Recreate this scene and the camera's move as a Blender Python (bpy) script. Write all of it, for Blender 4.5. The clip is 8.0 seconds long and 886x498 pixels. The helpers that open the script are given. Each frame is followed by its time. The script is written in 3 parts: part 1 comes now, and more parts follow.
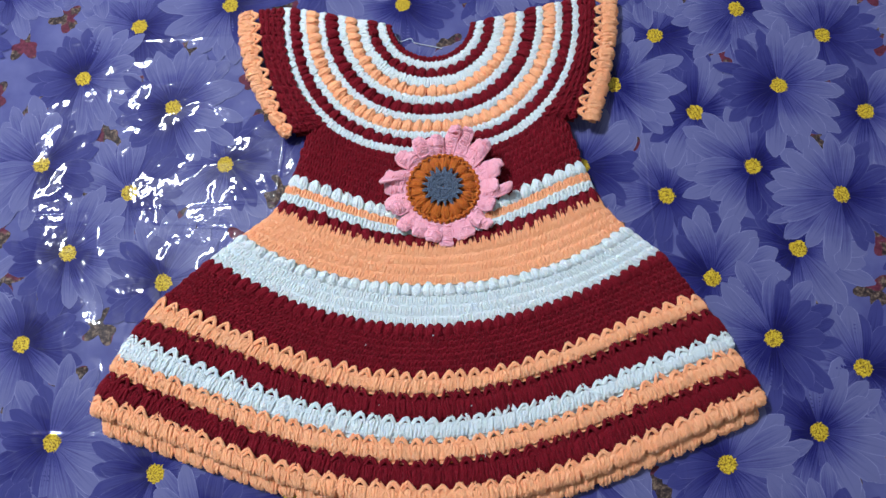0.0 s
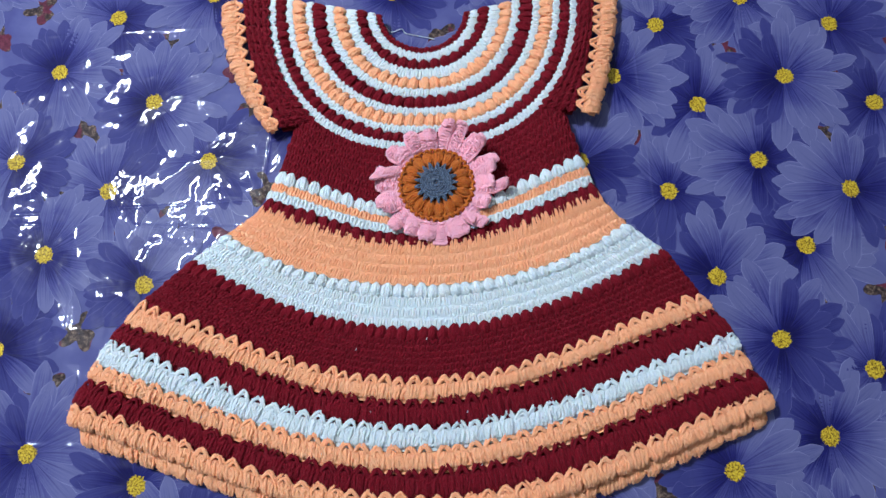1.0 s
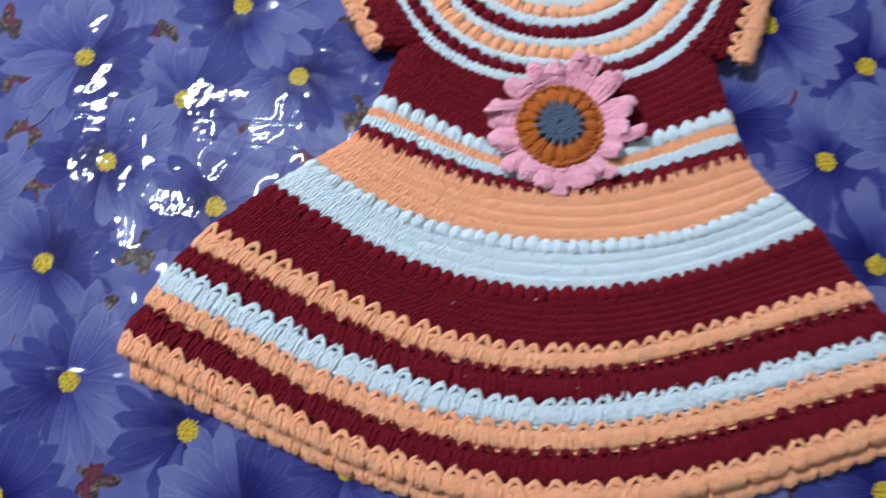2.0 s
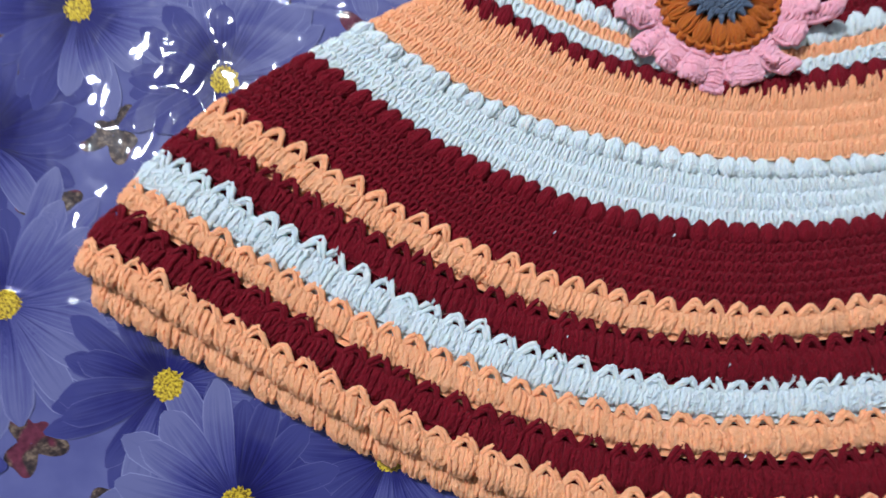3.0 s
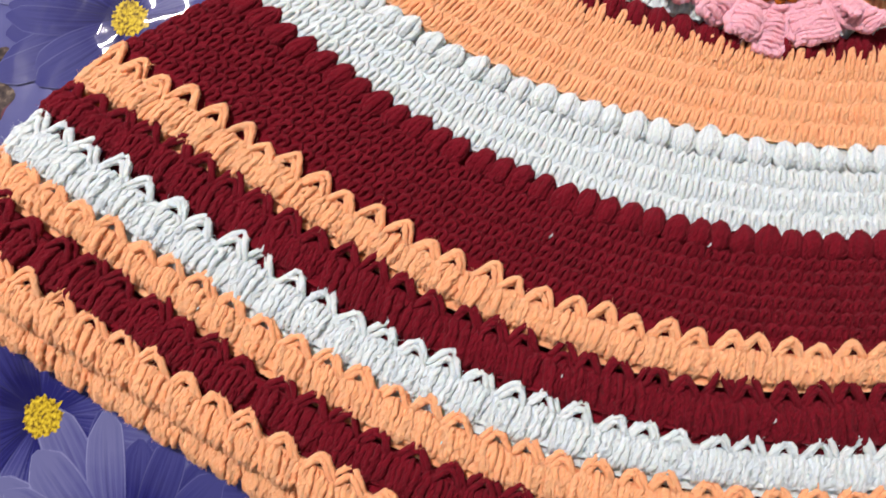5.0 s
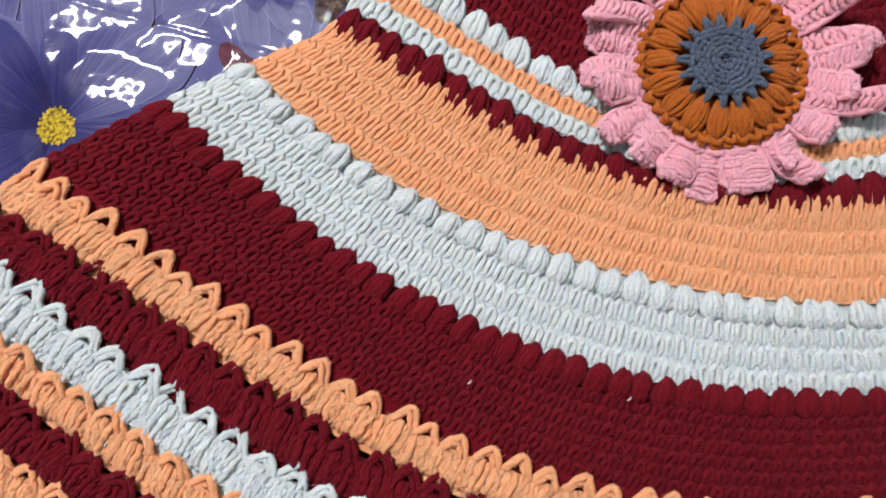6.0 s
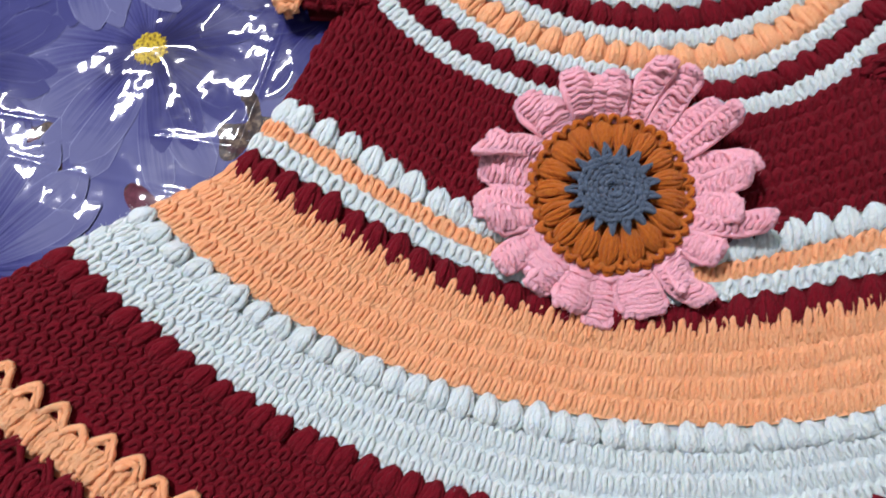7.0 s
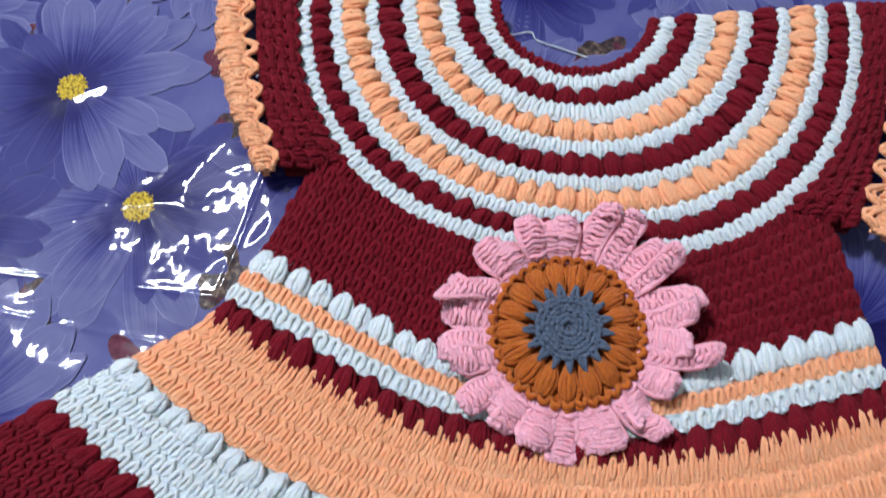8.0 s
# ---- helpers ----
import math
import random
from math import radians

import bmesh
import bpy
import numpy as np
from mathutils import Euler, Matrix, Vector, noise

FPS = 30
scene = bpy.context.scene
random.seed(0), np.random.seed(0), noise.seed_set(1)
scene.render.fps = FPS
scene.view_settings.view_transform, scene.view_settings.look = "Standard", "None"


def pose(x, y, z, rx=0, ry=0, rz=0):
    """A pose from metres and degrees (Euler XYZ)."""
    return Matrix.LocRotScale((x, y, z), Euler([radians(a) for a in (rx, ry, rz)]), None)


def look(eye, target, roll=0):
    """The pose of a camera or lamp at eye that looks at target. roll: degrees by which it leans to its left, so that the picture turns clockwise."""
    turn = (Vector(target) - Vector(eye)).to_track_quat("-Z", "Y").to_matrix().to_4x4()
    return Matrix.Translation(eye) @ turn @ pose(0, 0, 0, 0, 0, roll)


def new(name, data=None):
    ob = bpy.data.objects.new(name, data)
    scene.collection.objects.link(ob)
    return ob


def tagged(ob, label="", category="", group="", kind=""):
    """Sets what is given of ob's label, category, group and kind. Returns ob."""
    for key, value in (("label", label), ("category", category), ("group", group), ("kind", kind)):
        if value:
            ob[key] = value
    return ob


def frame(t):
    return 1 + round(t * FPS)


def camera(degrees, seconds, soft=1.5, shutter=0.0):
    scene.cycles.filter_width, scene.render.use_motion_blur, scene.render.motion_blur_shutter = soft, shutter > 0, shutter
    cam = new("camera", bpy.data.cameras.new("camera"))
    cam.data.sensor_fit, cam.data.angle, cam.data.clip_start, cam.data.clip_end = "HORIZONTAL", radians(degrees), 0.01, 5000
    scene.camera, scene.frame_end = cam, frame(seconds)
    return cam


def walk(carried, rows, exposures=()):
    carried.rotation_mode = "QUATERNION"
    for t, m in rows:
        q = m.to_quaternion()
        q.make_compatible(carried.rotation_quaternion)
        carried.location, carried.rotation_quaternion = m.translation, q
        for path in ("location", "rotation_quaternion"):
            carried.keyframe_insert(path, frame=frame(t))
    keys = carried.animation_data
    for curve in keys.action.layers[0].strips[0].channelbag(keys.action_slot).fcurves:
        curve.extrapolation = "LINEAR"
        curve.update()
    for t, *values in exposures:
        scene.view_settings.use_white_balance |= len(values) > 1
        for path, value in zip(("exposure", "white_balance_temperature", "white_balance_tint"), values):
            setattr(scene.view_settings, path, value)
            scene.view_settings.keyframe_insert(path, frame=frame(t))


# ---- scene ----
cam = camera(66.0, 8.0, 1.5, 0.35)
# seconds, eye, yaw, pitch, roll
ROWS = [
    (0, 0.0080, -0.2182, 0.6201, 3.40, -75.09, -4.85),
    (0.5, 0.0084, -0.2137, 0.6129, 1.94, -74.81, -3.32),
    (1, 0.0096, -0.2105, 0.5943, 2.08, -75.28, -3.93),
    (1.5, 0.0001, -0.2112, 0.5728, 2.19, -75.20, -2.86),
    (1.8, -0.0375, -0.2112, 0.5391, 0.11, -76.47, 2.15),
    (2, -0.0631, -0.2272, 0.5096, 8.88, -75.79, -4.53),
    (2.2, -0.0829, -0.2358, 0.4823, 12.92, -75.74, -6.74),
    (3.3, -0.1154, -0.2244, 0.3219, 10.93, -80.40, -0.60),
    (3.5, -0.1082, -0.2159, 0.3067, 14.31, -81.69, -2.46),
    (4, -0.1120, -0.2201, 0.2810, 3.83, -80.98, 8.15),
    (4.2, -0.1137, -0.2198, 0.2774, 9.82, -81.32, 1.86),
    (5.3, -0.0974, -0.1772, 0.2773, 12.64, -81.53, -2.45),
    (5.5, -0.0937, -0.1646, 0.2788, 12.06, -81.57, -1.73),
    (6, -0.0869, -0.1324, 0.2804, 9.32, -82.11, 3.22),
    (6.5, -0.0725, -0.1139, 0.2837, 10.07, -80.16, 2.08),
    (7, -0.0553, -0.0939, 0.2878, 7.97, -77.59, 2.10),
    (7.5, -0.0455, -0.0826, 0.3054, 6.56, -75.03, 2.20),
    (8, -0.0419, -0.0789, 0.3092, 8.73, -69.18, -0.59),
]
EXPOSURES = [(0.0, -0.09, 5950, 14), (1.0, -0.14, 5700, 13), (1.5, -0.17, 5500, 12), (1.8, -0.19, 5300, 11), (2.0, -0.20, 5600, 12), (2.2, -0.21, 5600, 12), (3.3, -0.06, 6300, 17), (3.6, 0.0, 6750, 20), (4.2, 0.12, 7100, 24), (5.3, 0.09, 7000, 21), (6.0, -0.18, 6750, 18), (7.0, -0.15, 6400, 18), (8.0, -0.13, 6000, 17)]
walk(cam, [(t, pose(x, y, z, 90 + pitch, 0, yaw) @ pose(0, 0, 0, 0, 0, roll)) for t, x, y, z, yaw, pitch, roll in ROWS], EXPOSURES)

# ---- light ----
world = bpy.data.worlds.new("room_air")
scene.world = world
world.use_nodes = True
world.node_tree.nodes["Background"].inputs[0].default_value = (0.8, 0.88, 1.0, 1)
world.node_tree.nodes["Background"].inputs[1].default_value = 0.10


def area_lamp(name, eye, target, energy, sx, sy, colour):
    data = bpy.data.lights.new(name, "AREA")
    data.shape, data.size, data.size_y, data.energy, data.color = "RECTANGLE", sx, sy, energy, colour
    ob = new(name, data)
    ob.matrix_world = look(eye, target)
    return ob


area_lamp("tube_lamp", (-1.05, 0.68, 1.9), (0, 0, 0), 68, 0.40, 0.05, (0.95, 0.98, 1.0))
area_lamp("tube_lamp_upward", (-1.05, 0.68, 1.94), (-1.05, 0.68, 2.6), 38, 0.40, 0.05, (0.95, 0.98, 1.0))

# ---- materials ----


def material(name, build):
    mat = bpy.data.materials.new(name)
    mat.use_nodes = True
    tree = mat.node_tree
    build(tree, tree.nodes["Principled BSDF"])
    return mat


def node(tree, kind, **values):
    n = tree.nodes.new(kind)
    for key, value in values.items():
        if key == "operation":
            n.operation = value
        elif key == "blend":
            n.data_type, n.blend_type = "RGBA", value
        else:
            n.inputs[key.replace("_", " ")].default_value = value
    return n


def ramp(tree, source, stops):
    n = tree.nodes.new("ShaderNodeValToRGB")
    while len(n.color_ramp.elements) < len(stops):
        n.color_ramp.elements.new(0.5)
    for e, (at, colour) in zip(n.color_ramp.elements, stops):
        e.position, e.color = at, (*colour, 1)
    tree.links.new(source, n.inputs["Fac"])
    return n.outputs["Color"]


def mixed(tree, fac, a, b, blend="MIX"):
    n = node(tree, "ShaderNodeMix", blend=blend)
    for socket, value in ((n.inputs[0], fac), (n.inputs[6], a), (n.inputs[7], b)):
        if isinstance(value, (int, float)):
            socket.default_value = value
        elif isinstance(value, tuple):
            socket.default_value = (*value, 1)
        else:
            tree.links.new(value, socket)
    return n.outputs[2]


def maths(tree, operation, a, b=0.0, c=0.0):
    n = tree.nodes.new("ShaderNodeMath")
    n.operation = operation
    for socket, value in zip(n.inputs, (a, b, c)):
        if isinstance(value, (int, float)):
            socket.default_value = value
        else:
            tree.links.new(value, socket)
    return n.outputs[0]


def scaled(tree, source, scale):
    n = tree.nodes.new("ShaderNodeMapping")
    n.inputs["Scale"].default_value = scale
    tree.links.new(source, n.inputs["Vector"])
    return n.outputs[0]


def noisy(tree, source, scale, detail=3.0, rough=0.55):
    n = node(tree, "ShaderNodeTexNoise", Scale=scale, Detail=detail, Roughness=rough)
    tree.links.new(source, n.inputs["Vector"])
    return n.outputs["Fac"]


def yarn(name, colour, dark, shine=0.2, depth=0.6, sheen=0.06, soft=0.4):
    """Plied yarn: twisted strands along each tube, fuzz, and a little change from stitch to stitch."""
    def build(tree, bsdf):
        coords = tree.nodes.new("ShaderNodeTexCoord")
        uv = coords.outputs["UV"]
        parts = tree.nodes.new("ShaderNodeSeparateXYZ")
        tree.links.new(uv, parts.inputs[0])
        ply = maths(tree, "ADD", maths(tree, "MULTIPLY", parts.outputs[1], 3200.0), maths(tree, "MULTIPLY", parts.outputs[0], 18.85))
        ply = maths(tree, "MULTIPLY_ADD", maths(tree, "SINE", ply), 0.5, 0.5)
        fuzz = noisy(tree, coords.outputs["Object"], 1300.0, 4.0, 0.7)
        spiral = tree.nodes.new("ShaderNodeCombineXYZ")
        tree.links.new(maths(tree, "ADD", maths(tree, "MULTIPLY", parts.outputs[0], 9.0), maths(tree, "MULTIPLY", parts.outputs[1], 900.0)), spiral.inputs[0])
        tree.links.new(maths(tree, "MULTIPLY", parts.outputs[1], 260.0), spiral.inputs[1])
        tree.links.new(maths(tree, "MULTIPLY", tree.nodes.new("ShaderNodeNewGeometry").outputs["Random Per Island"], 80.0), spiral.inputs[2])
        fibre = noisy(tree, spiral.outputs[0], 1.0, 3.0, 0.6)
        fuzz = maths(tree, "ADD", maths(tree, "MULTIPLY_ADD", fuzz, 1.6, -0.55), maths(tree, "MULTIPLY_ADD", fibre, 1.8, -0.9))
        cloudy = noisy(tree, coords.outputs["Object"], 45.0, 3.0)
        geo = tree.nodes.new("ShaderNodeNewGeometry")
        shift = maths(tree, "MULTIPLY_ADD", geo.outputs["Random Per Island"], 0.16, -0.08)
        tone = maths(tree, "ADD", maths(tree, "MULTIPLY_ADD", ply, 0.10, 0.42), maths(tree, "MULTIPLY", fuzz, 0.55))
        tone = maths(tree, "ADD", tone, maths(tree, "ADD", shift, maths(tree, "MULTIPLY_ADD", cloudy, 0.3, -0.15)))
        tree.links.new(ramp(tree, tone, [(0.25, dark), (0.85, colour)]), bsdf.inputs["Base Color"])
        height = maths(tree, "ADD", maths(tree, "MULTIPLY", ply, 0.2), maths(tree, "MULTIPLY", fuzz, 1.5))
        bump = node(tree, "ShaderNodeBump", Strength=depth, Distance=0.0007)
        tree.links.new(height, bump.inputs["Height"])
        tree.links.new(bump.outputs[0], bsdf.inputs["Normal"])
        bsdf.inputs["Roughness"].default_value = 0.75
        bsdf.inputs["Specular IOR Level"].default_value = shine
        bsdf.inputs["Sheen Weight"].default_value = sheen
        bsdf.inputs["Sheen Roughness"].default_value = 0.5
        bsdf.inputs["Subsurface Weight"].default_value = soft
        bsdf.inputs["Subsurface Radius"].default_value = (1.0, 0.7, 0.5)
        bsdf.inputs["Subsurface Scale"].default_value = 0.0016
    return material(name, build)


PEACH = yarn("peach_yarn", (0.98, 0.455, 0.235), (0.91, 0.35, 0.155), 0.15, 0.8, 0.06, 0.4)
MAROON = yarn("maroon_yarn", (0.185, 0.0050, 0.0135), (0.105, 0.0027, 0.0075), 0.08, 0.8, 0.02, 0.2)
WHITE = yarn("white_yarn", (0.71, 0.785, 0.775), (0.61, 0.69, 0.685), 0.15, 0.8, 0.06, 0.4)
PINK = yarn("pink_yarn", (0.96, 0.46, 0.53), (0.88, 0.35, 0.42), 0.15, 0.8, 0.06, 0.4)
BROWN = yarn("brown_yarn", (0.52, 0.138, 0.012), (0.34, 0.074, 0.006), 0.15, 0.8, 0.06, 0.4)
GREY = yarn("grey_yarn", (0.085, 0.115, 0.165), (0.05, 0.07, 0.105))


# Folding creases of the cloth: across x or y, slope, place, width, height.
CREASES = (("x", 0.02, 0.1985, 0.0013, 0.09), ("x", 0.02, 0.187, 0.0020, 0.05), ("x", -0.12, -0.163, 0.0015, 0.08), ("y", -0.03, 0.004, 0.0016, 0.05), ("y", 0.04, -0.228, 0.0018, 0.10),
           ("y", 0.05, -0.036, 0.0016, 0.06), ("y", -0.02, 0.186, 0.0018, 0.035), ("x", 0.03, -0.335, 0.0018, 0.02))


def plastic(tree, bsdf, coords):
    """Thin glossy film: soft wrinkles and sharp small creases."""
    place = coords.outputs["Object"]
    wide = noisy(tree, place, 9.0, 2.0, 0.45)
    bend = node(tree, "ShaderNodeTexNoise", Scale=18.0, Detail=1.5)
    tree.links.new(place, bend.inputs["Vector"])
    warped = mixed(tree, 0.06, place, bend.outputs["Color"], "ADD")
    cells = tree.nodes.new("ShaderNodeTexVoronoi")
    cells.feature = "SMOOTH_F1"
    cells.inputs["Scale"].default_value = 31.0
    cells.inputs["Smoothness"].default_value = 0.25
    tree.links.new(warped, cells.inputs["Vector"])
    height = maths(tree, "ADD", maths(tree, "MULTIPLY", wide, 0.95), maths(tree, "MULTIPLY", cells.outputs["Distance"], 0.36))
    height = maths(tree, "ADD", height, maths(tree, "MULTIPLY", noisy(tree, place, 50.0, 2.0), 0.15))
    axes = tree.nodes.new("ShaderNodeSeparateXYZ")
    tree.links.new(place, axes.inputs[0])
    x, y = axes.outputs[0], axes.outputs[1]
    for along, slope, at, wide, tall in CREASES:
        a, b = (x, y) if along == "x" else (y, x)
        off = maths(tree, "DIVIDE", maths(tree, "SUBTRACT", maths(tree, "MULTIPLY_ADD", b, slope, a), at), wide)
        fold = maths(tree, "POWER", 2.718, maths(tree, "MULTIPLY", maths(tree, "MULTIPLY", off, off), -1.0))
        height = maths(tree, "ADD", height, maths(tree, "MULTIPLY", fold, tall))
    bump = node(tree, "ShaderNodeBump", Strength=1.0, Distance=0.006)
    tree.links.new(height, bump.inputs["Height"])
    tree.links.new(bump.outputs[0], bsdf.inputs["Coat Normal"])
    soft = node(tree, "ShaderNodeBump", Strength=0.4, Distance=0.004)
    tree.links.new(height, soft.inputs["Height"])
    tree.links.new(soft.outputs[0], bsdf.inputs["Normal"])
    bsdf.inputs["Roughness"].default_value = 0.5
    bsdf.inputs["Specular IOR Level"].default_value = 0.04
    bsdf.inputs["Coat Weight"].default_value = 0.42
    bsdf.inputs["Coat Roughness"].default_value = 0.045
    bsdf.inputs["Coat IOR"].default_value = 1.5


def petal_print(name, deep, middle, pale, outline):
    def build(tree, bsdf):
        coords = tree.nodes.new("ShaderNodeTexCoord")
        parts = tree.nodes.new("ShaderNodeSeparateXYZ")
        tree.links.new(coords.outputs["UV"], parts.inputs[0])
        across, along = parts.outputs[0], parts.outputs[1]
        geo = tree.nodes.new("ShaderNodeNewGeometry")
        chance = geo.outputs["Random Per Island"]
        streak = noisy(tree, scaled(tree, coords.outputs["UV"], (13.0, 0.8, 1.0)), 1.0, 5.0, 0.65)
        blot = noisy(tree, coords.outputs["Object"], 15.0, 4.0)
        fade = maths(tree, "ADD", along, maths(tree, "MULTIPLY_ADD", streak, 1.5, -0.75))
        fade = maths(tree, "ADD", fade, maths(tree, "MULTIPLY_ADD", blot, 1.3, -0.62))
        fade = maths(tree, "ADD", fade, maths(tree, "MULTIPLY_ADD", chance, 0.24, -0.12))
        colour = ramp(tree, fade, [(0.08, deep), (0.34, middle), (0.85, pale)])
        rim = maths(tree, "ABSOLUTE", maths(tree, "SUBTRACT", across, 0.5))
        rib = maths(tree, "MULTIPLY", maths(tree, "LESS_THAN", rim, 0.035), maths(tree, "MULTIPLY", maths(tree, "SUBTRACT", 1.0, along), 0.5))
        colour = mixed(tree, rib, colour, deep)
        rim = maths(tree, "MULTIPLY", maths(tree, "GREATER_THAN", rim, 0.465), maths(tree, "MULTIPLY", along, outline))
        colour = mixed(tree, rim, colour, (0.50, 0.54, 0.75))
        tree.links.new(colour, bsdf.inputs["Base Color"])
        plastic(tree, bsdf, coords)
    return material(name, build)


PALE_PETAL = petal_print("pale_petal_print", (0.008, 0.008, 0.078), (0.034, 0.036, 0.143), (0.090, 0.095, 0.205), 0.15)
DEEP_PETAL = petal_print("deep_petal_print", (0.004, 0.0035, 0.046), (0.011, 0.011, 0.086), (0.031, 0.033, 0.132), 0.08)


def build_centre(tree, bsdf):
    coords = tree.nodes.new("ShaderNodeTexCoord")
    grain = noisy(tree, coords.outputs["Object"], 700.0, 2.0)
    tree.links.new(ramp(tree, grain, [(0.38, (0.10, 0.06, 0.008)), (0.5, (0.36, 0.25, 0.012)), (0.68, (0.56, 0.42, 0.03))]), bsdf.inputs["Base Color"])
    plastic(tree, bsdf, coords)


CENTRE = material("yellow_centre_print", build_centre)


def build_gap(tree, bsdf):
    coords = tree.nodes.new("ShaderNodeTexCoord")
    blot = noisy(tree, coords.outputs["Object"], 38.0, 2.0)
    grain = noisy(tree, coords.outputs["Object"], 300.0, 3.0)
    red = ramp(tree, grain, [(0.3, (0.05, 0.010, 0.020)), (0.7, (0.11, 0.022, 0.040))])
    earth = ramp(tree, grain, [(0.36, (0.016, 0.012, 0.014)), (0.52, (0.045, 0.030, 0.026)), (0.72, (0.18, 0.13, 0.09))])
    choice = ramp(tree, blot, [(0.45, (0, 0, 0)), (0.49, (1, 1, 1))])
    tree.links.new(mixed(tree, choice, red, earth), bsdf.inputs["Base Color"])
    plastic(tree, bsdf, coords)


GAP_PRINT = material("dark_gap_print", build_gap)


def build_haze(tree, bsdf):
    coords = tree.nodes.new("ShaderNodeTexCoord")
    blot = noisy(tree, coords.outputs["Object"], 22.0, 4.0)
    tree.links.new(ramp(tree, blot, [(0.3, (0.046, 0.049, 0.155)), (0.7, (0.086, 0.092, 0.214))]), bsdf.inputs["Base Color"])
    plastic(tree, bsdf, coords)


HAZE_PRINT = material("lavender_ground_print", build_haze)


def plain(name, colour, rough=0.8):
    def build(tree, bsdf):
        coords = tree.nodes.new("ShaderNodeTexCoord")
        tone = noisy(tree, coords.outputs["Object"], 6.0, 4.0)
        low = tuple(0.9 * c for c in colour)
        tree.links.new(ramp(tree, tone, [(0.3, low), (0.7, colour)]), bsdf.inputs["Base Color"])
        bsdf.inputs["Roughness"].default_value = rough
    return material(name, build)


WALL_PAINT = plain("wall_paint", (0.66, 0.67, 0.66))
FLOOR_STONE = plain("floor_stone", (0.35, 0.33, 0.31), 0.5)

# ---- mesh helpers ----


def part(name, data, mat, parent=None, label=""):
    """A mesh object under a thing or a part, from vertices, faces and, if given, one uv a vertex."""
    verts, faces, uvs = data
    mesh = bpy.data.meshes.new(name)
    verts, faces = np.asarray(verts, np.float32), np.asarray(faces, np.int32)
    corners = faces.shape[1]
    mesh.vertices.add(len(verts))
    mesh.vertices.foreach_set("co", verts.ravel())
    mesh.loops.add(faces.size)
    mesh.loops.foreach_set("vertex_index", faces.ravel())
    mesh.polygons.add(len(faces))
    mesh.polygons.foreach_set("loop_start", np.arange(0, faces.size, corners, dtype=np.int32))
    mesh.polygons.foreach_set("use_smooth", np.ones(len(faces), bool))
    if uvs is not None:
        layer = mesh.uv_layers.new(name="along")
        layer.data.foreach_set("uv", np.asarray(uvs, np.float32)[faces.ravel()].ravel())
    mesh.update(calc_edges=True)
    mesh.validate()
    mesh.materials.append(mat)
    ob = new(name, mesh)
    ob.parent = parent
    if label:
        ob["label"] = label
    return ob


def joined(pieces):
    verts, faces, uvs, start = [], [], [], 0
    for v, f, t in pieces:
        verts.append(v)
        faces.append(f + start)
        uvs.append(t)
        start += len(v)
    return np.concatenate(verts), np.concatenate(faces), np.concatenate(uvs)


def smooth_line(points, count):
    """Catmull-Rom through the points."""
    p = np.asarray(points, float)
    p = np.concatenate([2 * p[:1] - p[1:2], p, 2 * p[-1:] - p[-2:-1]])
    at = np.linspace(0, len(p) - 3 - 1e-6, count)
    i = at.astype(int)
    f = (at - i)[:, None]
    a, b, c, d = p[i], p[i + 1], p[i + 2], p[i + 3]
    return 0.5 * (2 * b + (c - a) * f + (2 * a - 5 * b + 4 * c - d) * f**2 + (3 * b - a - 3 * c + d) * f**3)


rng = np.random.default_rng(7)


def tubes(lines, radius, sides=6, taper=0.55, rough=0.14):
    """Yarn tubes along an array of lines (n, k, 3)."""
    lines = np.asarray(lines, float)
    n, k, _ = lines.shape
    ahead = np.gradient(lines, axis=1)
    ahead /= np.linalg.norm(ahead, axis=2, keepdims=True) + 1e-12
    up = np.zeros_like(ahead)
    up[..., 2] = 1
    flat = np.abs(ahead[..., 2]) > 0.95
    up[flat] = (0.3, 1, 0)
    side = np.cross(ahead, up)
    side /= np.linalg.norm(side, axis=2, keepdims=True) + 1e-12
    over = np.cross(side, ahead)
    turn = np.linspace(0, 2 * np.pi, sides, endpoint=False) - 0.5 * np.pi + np.pi / sides
    size = radius * (taper + (1 - taper) * np.sin(np.linspace(0.12, np.pi - 0.12, k)) ** 0.5)
    ring = np.cos(turn)[:, None] * side[:, :, None] + np.sin(turn)[:, None] * over[:, :, None]
    verts = lines[:, :, None] + ring * size[None, :, None, None] * (1 + rough * rng.normal(0, 1, (n, k, sides, 1)))
    ids = np.arange(n * k * sides).reshape(n, k, sides)
    a, b = ids[:, :-1], ids[:, 1:]
    faces = np.stack([a, np.roll(a, -1, 2), np.roll(b, -1, 2), b], -1).reshape(-1, 4)
    run = np.concatenate([np.zeros((n, 1)), np.linalg.norm(np.diff(lines, axis=1), axis=2).cumsum(1)], 1)
    uv = np.stack([np.broadcast_to(np.arange(sides) / sides, (n, k, sides)), np.broadcast_to(run[:, :, None], (n, k, sides))], -1)
    return verts.reshape(-1, 3), faces, uv.reshape(-1, 2)


